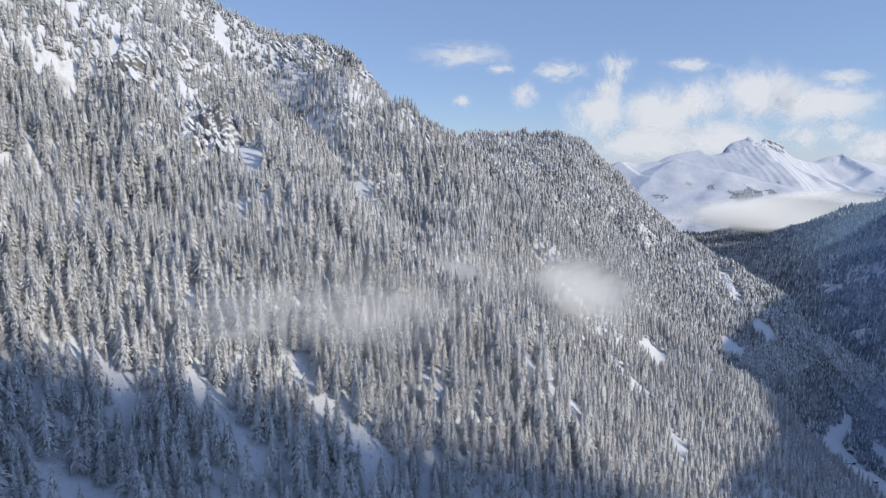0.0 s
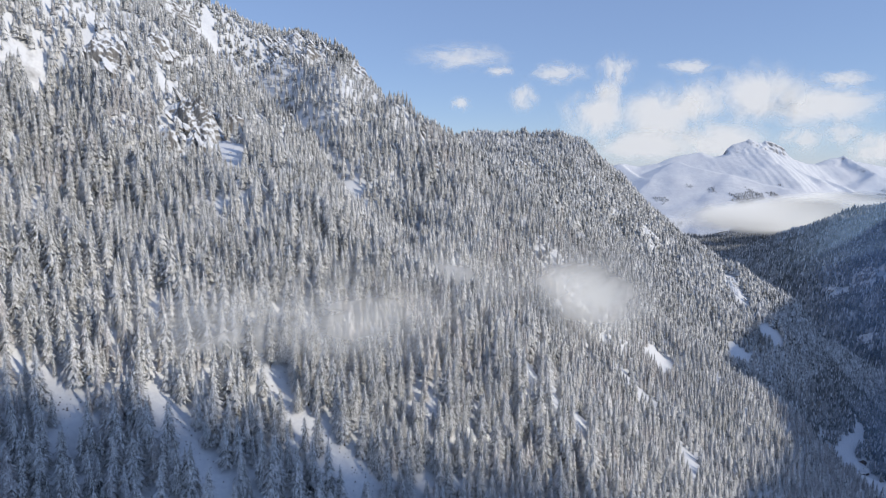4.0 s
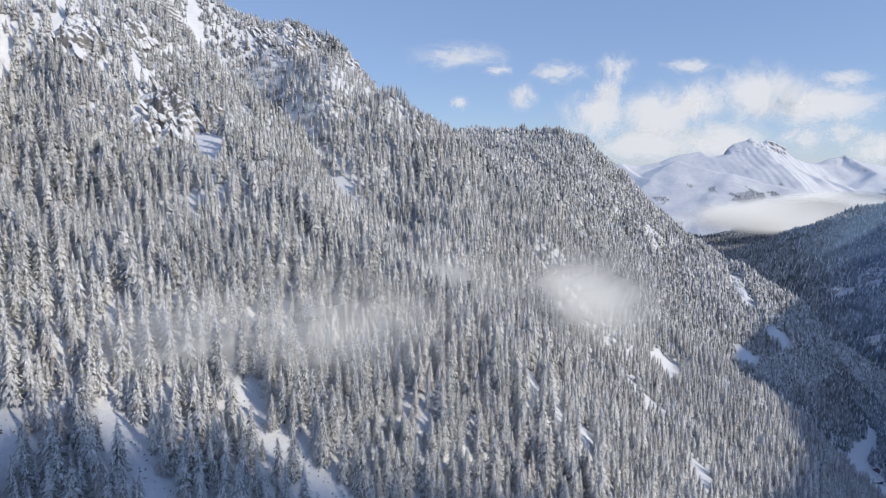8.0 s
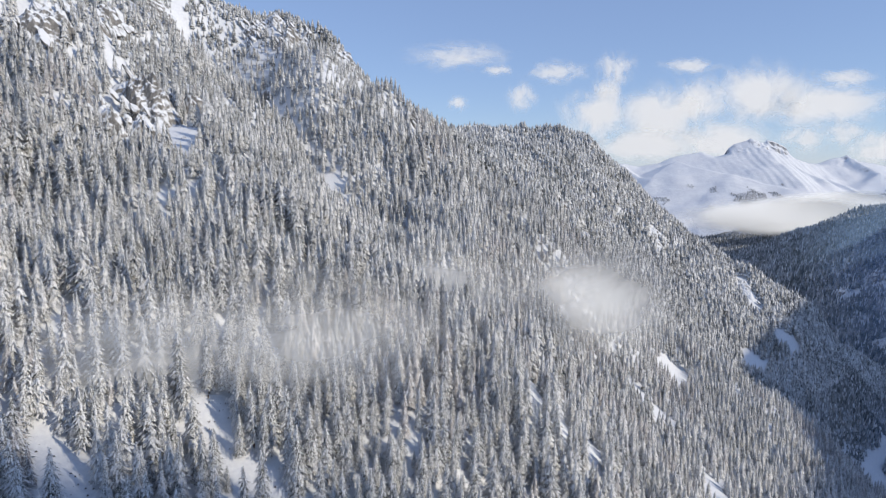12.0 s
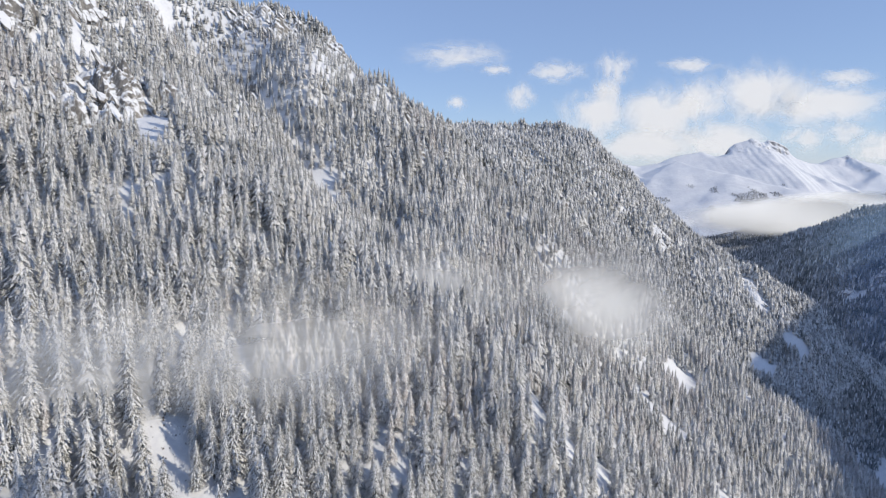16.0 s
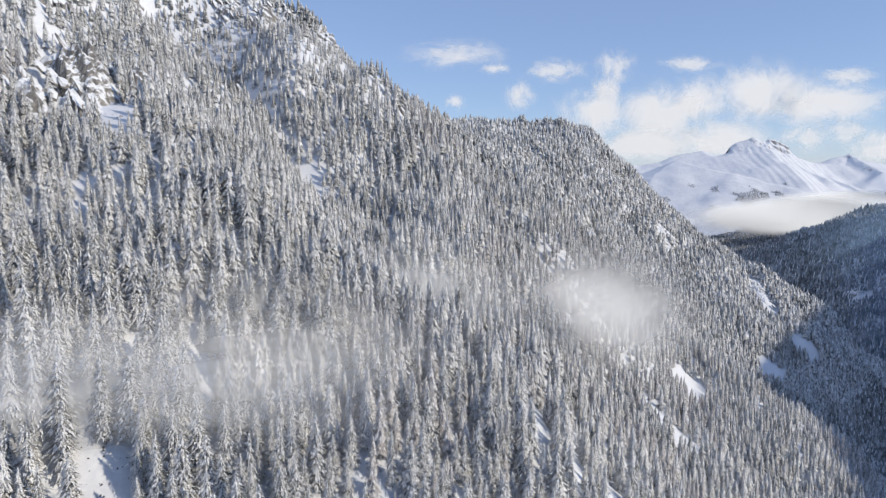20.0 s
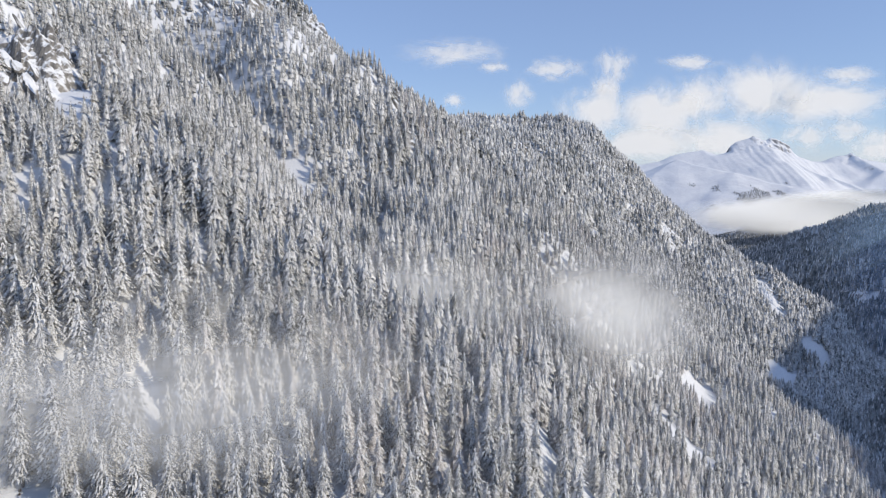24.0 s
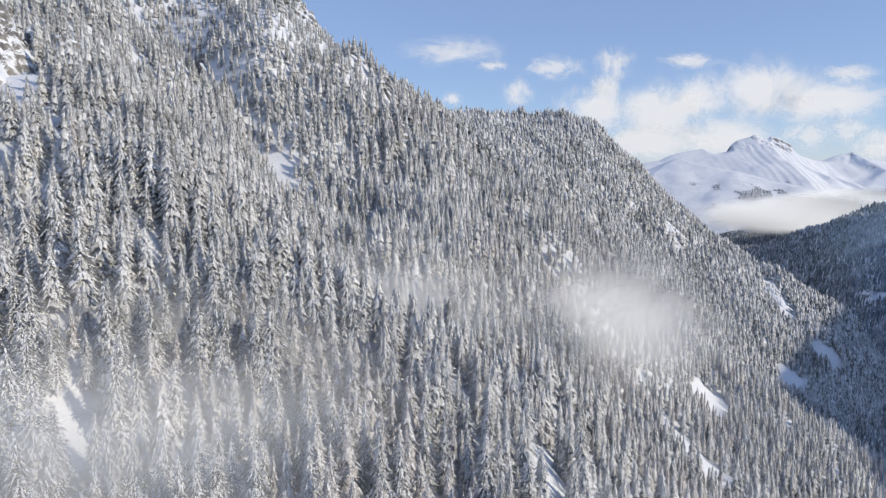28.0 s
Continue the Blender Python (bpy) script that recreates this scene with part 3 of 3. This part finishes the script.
def trunk_arrays(tall):
    v, f = [], []
    for r, z in ((0.34, -0.6), (0.26, tall * 0.4), (0.05, tall * 0.97)):
        v += [(r * math.cos(1.047 * k), r * math.sin(1.047 * k), z) for k in range(6)]
    for t in range(2):
        f += [(6 * t + k, 6 * t + (k + 1) % 6, 6 * t + 6 + (k + 1) % 6, 6 * t + 6 + k) for k in range(6)]
    return np.array(v), np.array(f)


def split_mesh(name, arrays, number, mat):
    v, f, w = arrays
    q = soft_normals(v, f)
    f = f[w == number]
    used, idx = np.unique(f, return_inverse=True)
    return mesh_from(name, v[used], idx.reshape(-1, 3), [mat], None, True, q[used])


TREE_LABELS = ["tall snow-laden spruce with drooping boughs on the slope", "slender frosted spruce in dense mountain forest",
               "broad spruce with heavy snow on its boughs", "snow-covered spruce among close-standing trees", "narrow spruce thickly coated in fresh snow"]
models = []
for k, arrays in enumerate(CLOSE):
    tree = new("spruce_tree")
    tagged(tree, TREE_LABELS[k], "tree", "spruces on the near slope")
    part("trunk", mesh_from("trunk", *trunk_arrays(24), [M_BARK], None, True), tree)
    tagged(part("crown", split_mesh("crown", arrays, 0, M_FROST), tree, "grey-green frosted needles"), kind="stuff")
    tagged(part("snow_cover", split_mesh("snow_cover", arrays, 1, M_SNOW), tree, "white snow lying on the boughs"), kind="stuff")
    models.append(tree)
placed = set()
for x, y, z, size, turn, kind, girth in single:
    k = int(kind)
    m = Matrix.Translation((x, y, z)) @ Matrix.Rotation(turn, 4, "Z")
    if k in placed:
        t = copy_thing(models[k], m)
    else:
        t = models[k]
        placed.add(k)
        t.matrix_basis = m
    t.scale = (size * girth, size * girth, size)

planted("forest_near", near, NEAR, [M_FROST, M_SNOW], "dense spruce forest laden with fresh snow on a steep slope")
planted("forest_middle", mid, MID, [M_FROST, M_SNOW], "snow-covered spruce forest on the mountainside")
# Low woods split off to take the darker needles that carry the valley's shade.
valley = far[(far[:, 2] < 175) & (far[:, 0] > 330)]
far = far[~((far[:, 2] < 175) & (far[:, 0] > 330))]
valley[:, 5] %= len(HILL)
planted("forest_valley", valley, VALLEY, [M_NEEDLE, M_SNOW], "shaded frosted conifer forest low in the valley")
planted("forest_upper", far, FAR, [M_FROST, M_NEEDLE], "frosted conifer forest high on the mountainside")
planted("forest_hill", hill, HILL, [M_FROST, M_NEEDLE], "snowy conifer forest on the rounded hill behind")
planted("forest_larch", larch, LARCH, [M_TWIG, M_SNOW], "bare brownish larches furred with frost among the spruces")
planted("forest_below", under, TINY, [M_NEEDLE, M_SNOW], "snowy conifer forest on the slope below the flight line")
# Same darker needles: shade of the opposite slope is put into the colour.
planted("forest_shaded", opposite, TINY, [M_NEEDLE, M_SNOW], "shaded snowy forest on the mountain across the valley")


# scattered woods at the foot of the range
x, y, r = scatter(8, 1150, 2700, 3060, 3600, 8)
z = far_height(x, y)
ok = (fbm(x, y, 90, 4, 141) > 0.10 + np.abs(z - 325) / 170) & (z < 400)
n = int(ok.sum())
specks = np.stack([x[ok], y[ok], z[ok] - 1, r.uniform(0.22, 0.42, n), r.uniform(0, 6.28, n), r.integers(0, len(TINY), n), r.uniform(1.5, 2.1, n)], -1)
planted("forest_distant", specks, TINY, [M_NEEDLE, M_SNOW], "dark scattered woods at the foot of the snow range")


# ------------------------------------------------------------------ mist, fog, clouds
def vapour_thing(name, mat, x, y, z, rx, ry, rz, layers, label, category, piece):
    """Soft curved sheets, one behind the other, of thin cloud; each sheet of several is a part."""
    N = 10
    m = Matrix.Translation((x, y, z)) @ Matrix.Diagonal((rx, ry, rz, 1))
    top = None
    if layers > 1:
        top = new(name)
        top.matrix_basis = Matrix.Translation((x, y, z))
    for k in range(layers):
        d = 0 if layers == 1 else -0.14 + 0.28 * k / (layers - 1)
        V, F = [], []
        for j in range(N + 1):
            for i in range(N + 1):
                u, v = 2 * i / N - 1, 2 * j / N - 1
                V.append((u, d + 0.12 * math.sin(3 * u + k) * math.cos(2 * v), v))
        for j in range(N):
            for i in range(N):
                a = j * (N + 1) + i
                F.append((a, a + 1, a + N + 2, a + N + 1))
        me = mesh_from(name, np.array(V), np.array(F), [mat], None, True)
        if top:
            ob = part(piece, me, top)
            ob.matrix_basis = Matrix.Diagonal((rx, ry, rz, 1))
        else:
            top = new(name, me)
            top.matrix_basis = m
    return tagged(top, label, category)


# the dense puff first, then faint veils: x, y, z, half width, depth, half height
# and how many curved sheets make it
MISTS = [(132, 585, 386, 112, 250, 62, 3), (-44, 352, 421, 104, 190, 36, 2), (-92, 318, 414, 70, 170, 40, 1), (10, 480, 414, 96, 200, 40, 1)]
for k, (x, y, z, a, b, c, layers) in enumerate(MISTS):
    vapour_thing("mist_patch", M_MIST if k else M_PUFF, x, y, z, a, b, c, layers,
                 "thin white mist drifting over the forested slope" if k else "dense white puff of mist caught on the forested slope", "mist", "wisp")
# Sheets added to tint the shaded valley blue; airlight is in their colour.
TINT_HAZES = [(640, 790, 160, 210, 30, 150), (900, 1190, 230, 330, 30, 200), (1120, 1480, 330, 420, 30, 230)]
for k, (x, y, z, a, b, c) in enumerate(TINT_HAZES):
    vapour_thing("haze_patch", M_TINT_HAZE, x, y, z, a, b, c, 1, "faint haze sheet coloured blue for airlight and skylit shade in the valley", "haze", "wisp")
FOGS = [(1390, 2600, 292, 560, 120, 98), (1700, 2760, 340, 420, 120, 60)]
for k, (x, y, z, a, b, c) in enumerate(FOGS):
    vapour_thing("fog_bank", M_FOG, x, y, z, a, b, c, 1, "bank of white fog lying across the valley", "fog", "wisp")


def at_sky(u, v, depth):
    """A place at that depth by its bearing across and up: tangents from the level view north."""
    return (u * depth, depth, 500 + v * depth)


# clouds from west to east, each behind the last: bearing across, bearing up, half width, half height
CLOUDS = [(0.027, 0.163, 0.071, 0.022), (0.088, 0.142, 0.024, 0.009), (0.178, 0.139, 0.047, 0.018), (0.126, 0.102, 0.024, 0.022), (0.267, 0.146, 0.030, 0.026), (0.255, 0.112, 0.026, 0.024), (0.380, 0.149, 0.047, 0.013),
          (0.238, 0.076, 0.056, 0.046), (0.335, 0.076, 0.077, 0.047), (0.394, 0.098, 0.055, 0.036), (0.488, 0.108, 0.073, 0.051), (0.573, 0.093, 0.114, 0.035), (0.610, 0.132, 0.051, 0.015),
          (0.314, 0.030, 0.087, 0.027), (0.427, 0.037, 0.087, 0.031), (0.622, 0.050, 0.038, 0.020), (0.557, 0.042, 0.042, 0.026), (0.681, 0.027, 0.055, 0.029), (0.029, 0.093, 0.016, 0.012)]
for k, (u, v, a, b) in enumerate(CLOUDS):
    large = b > 0.0265 
    d = 4300 + 600 * u + 900 * v
    x, y, z = at_sky(u, v, d)
    vapour_thing("cloud", M_BANK if large else M_CLOUD, x, y, z, a * d * 1.5, 5, b * d * 1.5, 1,
                 "large white cumulus heap behind the mountains" if large else "small white fair-weather cloud in a blue sky", "cloud", "wisp")


# ------------------------------------------------------------------ rock
def slab_mesh(seed, n=7):
    """An uneven plate of rock, thicker at one end, with broken edges."""
    r = random.Random(seed)
    bm = bmesh.new()
    ring = [(math.cos(6.283 * k / n) * r.uniform(0.75, 1.1), math.sin(6.283 * k / n) * r.uniform(0.6, 1.1)) for k in range(n)]
    low = [bm.verts.new((x, y, -0.5 + r.uniform(-0.15, 0.15))) for x, y in ring]
    mid_ = [bm.verts.new((x * r.uniform(0.98, 1.12), y * r.uniform(0.98, 1.12), r.uniform(-0.1, 0.15))) for x, y in ring]
    top = [bm.verts.new((x * r.uniform(0.72, 0.92), y * r.uniform(0.72, 0.92), 0.5 + r.uniform(-0.2, 0.2))) for x, y in ring]
    peak = bm.verts.new((r.uniform(-0.2, 0.2), r.uniform(-0.2, 0.2), 0.62))
    for k in range(n):
        j = (k + 1) % n
        bm.faces.new((low[k], low[j], mid_[j], mid_[k]))
        bm.faces.new((mid_[k], mid_[j], top[j], top[k]))
        bm.faces.new((top[k], top[j], peak))
    bm.faces.new(low[::-1])
    me = bpy.data.meshes.new("slab")
    bm.to_mesh(me)
    bm.free()
    me.materials.append(M_CRAG)
    return me


SLABS = [slab_mesh(k) for k in range(8)]


def rock_face(k, cx, cy, ra, rb, proud):
    """Rock that breaks through the slope in slanting ledges, on a fine grid."""
    step = 0.45 if ra < 10 else 0.8 if cy < 1000 else 1.6
    xs, ys = np.arange(-ra, ra + step, step), np.arange(-rb, rb + step, step)
    X, Y = np.meshgrid(cx + xs, cy + ys)
    d = np.hypot((X - cx) / ra, (Y - cy) / rb) + fbm(X, Y, 14, 3, 200 + k) * 0.5
    mask = np.clip((0.85 - d) * 2.2, 0, 1)
    base = height(X, Y)
    rough = base + mask * (proud * 0.5 + proud * fbm(X * 0.7 + Y * 0.5, Y, 16, 4, 210 + k, True) + 2.4 * fbm(X, Y, 4, 3, 220 + k))
    slant = rough + 0.55 * X - 0.15 * Y + 5.0 * fbm(X, Y, 12, 4, 230 + k)
    rise = min(3.4, proud * 0.6)
    fr = slant / rise - np.floor(slant / rise)
    ledge = (np.floor(slant / rise) + fr ** 3) * rise - slant
    Z = rough + ledge * mask * 0.95 + rise * 0.4 * mask - 1.6 * (1 - np.clip(mask * 4, 0, 1))
    v = np.stack([X - cx, Y - cy, Z - float(height(cx, cy))], -1).reshape(-1, 3)
    i = np.arange(len(ys) * len(xs)).reshape(len(ys), len(xs))
    f = np.stack([i[:-1, :-1], i[:-1, 1:], i[1:, 1:], i[1:, :-1]], -1).reshape(-1, 4)
    return mesh_from("rock_face", v, f, [M_CRAG])


for k, (cx, cy, ra, rb, proud, count, label) in enumerate(CRAGS):
    r = random.Random(100 + k)
    crag = new("rock_crag")
    tagged(crag, label, "rock")
    cz = float(height(cx, cy))
    crag.location = (cx, cy, cz)
    part("rock_face", rock_face(k, cx, cy, ra, rb, proud), crag)
    for _ in range(count):
        dx, dy = r.uniform(-0.75, 0.75) * ra, r.uniform(-0.75, 0.75) * rb
        dz = float(height(cx + dx, cy + dy)) - cz
        s = min(2.9, proud * 0.45) * r.uniform(0.5, 1.25)
        ob = part("block", r.choice(SLABS), crag)
        ob.matrix_basis = (Matrix.Translation((dx, dy, dz + proud * 0.5)) @ Euler((radians(r.uniform(5, 22)), radians(r.uniform(46, 62)), radians(r.uniform(-38, -8)))).to_matrix().to_4x4()
                           @ Matrix.Diagonal((s * r.uniform(1.2, 2.4), s * r.uniform(0.7, 1.2), s * r.uniform(0.25, 0.45), 1)))


# ------------------------------------------------------------------ valley buildings
def box(bm, x0, x1, y0, y1, z0, z1):
    v = [bm.verts.new(p) for p in ((x0, y0, z0), (x1, y0, z0), (x1, y1, z0), (x0, y1, z0), (x0, y0, z1), (x1, y0, z1), (x1, y1, z1), (x0, y1, z1))]
    for f in ((0, 3, 2, 1), (4, 5, 6, 7), (0, 1, 5, 4), (1, 2, 6, 5), (2, 3, 7, 6), (3, 0, 4, 7)):
        bm.faces.new([v[i] for i in f])


def gable(bm, hx, hy, z0, z1, thick):
    """A pitched roof as two plates with thickness, ridge along x."""
    for sgn in (1, -1):
        v = [bm.verts.new(p) for p in ((-hx, sgn * hy, z0), (hx, sgn * hy, z0), (hx, 0, z1), (-hx, 0, z1),
                                       (-hx, sgn * hy, z0 + thick), (hx, sgn * hy, z0 + thick), (hx, 0, z1 + thick), (-hx, 0, z1 + thick))]
        for f in ((0, 3, 2, 1), (4, 5, 6, 7), (0, 1, 5, 4), (1, 2, 6, 5), (2, 3, 7, 6), (3, 0, 4, 7)):
            bm.faces.new([v[i] for i in (f if sgn > 0 else f[::-1])])


def bm_part(name, build, mat, parent, label=""):
    bm = bmesh.new()
    build(bm)
    me = bpy.data.meshes.new(name)
    bm.to_mesh(me)
    bm.free()
    me.materials.append(mat)
    return part(name, me, parent, label)


def chalet(x, y, turn, lx, ly, tall, wall, label):
    house = new("chalet")
    tagged(house, label, "house", "chalets on the valley floor")
    z = min(float(height(x + dx, y + dy)) for dx in (-lx / 2, lx / 2) for dy in (-ly / 2, ly / 2))
    house.matrix_basis = pose(x, y, z, 0, 0, turn)
    hx, hy = lx / 2, ly / 2

    def walls(bm):
        box(bm, -hx, hx, -hy, hy, -2, tall)
        for sx in (-hx, hx):
            a, b_, c = (bm.verts.new((sx, q, zz)) for q, zz in ((-hy, tall), (hy, tall), (0, tall + hy * 0.55)))
            bm.faces.new((a, b_, c))
    bm_part("wall", walls, wall, house)
    roof = bm_part("roof", lambda bm: gable(bm, hx + 1, hy + 1.1, tall - 0.55, tall + hy * 0.55, 0.25), M_WOOD, house, "dark timber roof")
    bm_part("roof_snow", lambda bm: gable(bm, hx + 0.9, hy + 1.0, tall - 0.2, tall + hy * 0.55 + 0.3, 0.55), M_SNOW, house, "thick white snow on the roof")
    bm_part("chimney", lambda bm: box(bm, hx * 0.3, hx * 0.3 + 0.9, -0.4, 0.5, tall + hy * 0.3, tall + hy * 0.55 + 1.6), M_PLASTER, house)
    for fl in range(max(1, int(tall / 2.9))):
        for k in range(max(2, int(lx / 3.2))):
            wx = -hx + (k + 0.5) * lx / max(2, int(lx / 3.2))
            bm_part("window", lambda bm: box(bm, wx - 0.5, wx + 0.5, -hy - 0.06, -hy + 0.05, 1.0 + 2.8 * fl, 2.2 + 2.8 * fl), M_GLASS, house)
    bm_part("balcony", lambda bm: box(bm, -hx, hx, -hy - 1.1, -hy - 0.06, 2.55, 2.75), M_WOOD, house)


chalet(538, 792, 20, 14, 9, 5.8, M_WOOD, "dark timber chalet with a snowy roof beside a field")
chalet(546, 806, 75, 10, 8, 5.0, M_WOOD, "small dark timber barn with snow on its roof")
chalet(556, 776, 10, 18, 8, 4.2, M_WOOD, "long low timber barn under snow")
chalet(612, 826, 25, 20, 11, 6.4, M_PLASTER, "pale plastered chalet with a snow-laden roof")
chalet(634, 822, -15, 12, 9, 5.6, M_WOOD, "dark timber chalet at the edge of a snowy field")
chalet(640, 872, 40, 12, 9, 5.6, M_WOOD, "dark timber chalet among trees")


# ------------------------------------------------------------------ stones in the clearings
r = np.random.default_rng(77)
V, F = [], []
tetra = np.array([(1, 0, -0.4), (-0.5, 0.87, -0.4), (-0.5, -0.87, -0.4), (0.1, 0.1, 0.9)])
for x1, y1, x2, y2, w in CLEARINGS[:6]:
    for _ in range(60):
        s = r.random()
        x, y = x1 + (x2 - x1) * s + r.normal() * w * 0.8, y1 + (y2 - y1) * s + r.normal() * w * 0.8
        size = r.uniform(0.12, 0.5)
        n = 4 * len(F)
        V.extend(tetra * size * r.uniform(0.6, 1.4, 3) + (x, y, float(height(x, y))))
        F.append(n)
F = np.concatenate([np.array([(n, n + 1, n + 3), (n + 1, n + 2, n + 3), (n + 2, n, n + 3)]) for n in F])
tagged(new("stones", mesh_from("stones", np.array(V), F, [M_BARK])), "small dark stones and stubs poking through the snow", "stones", kind="stuff")
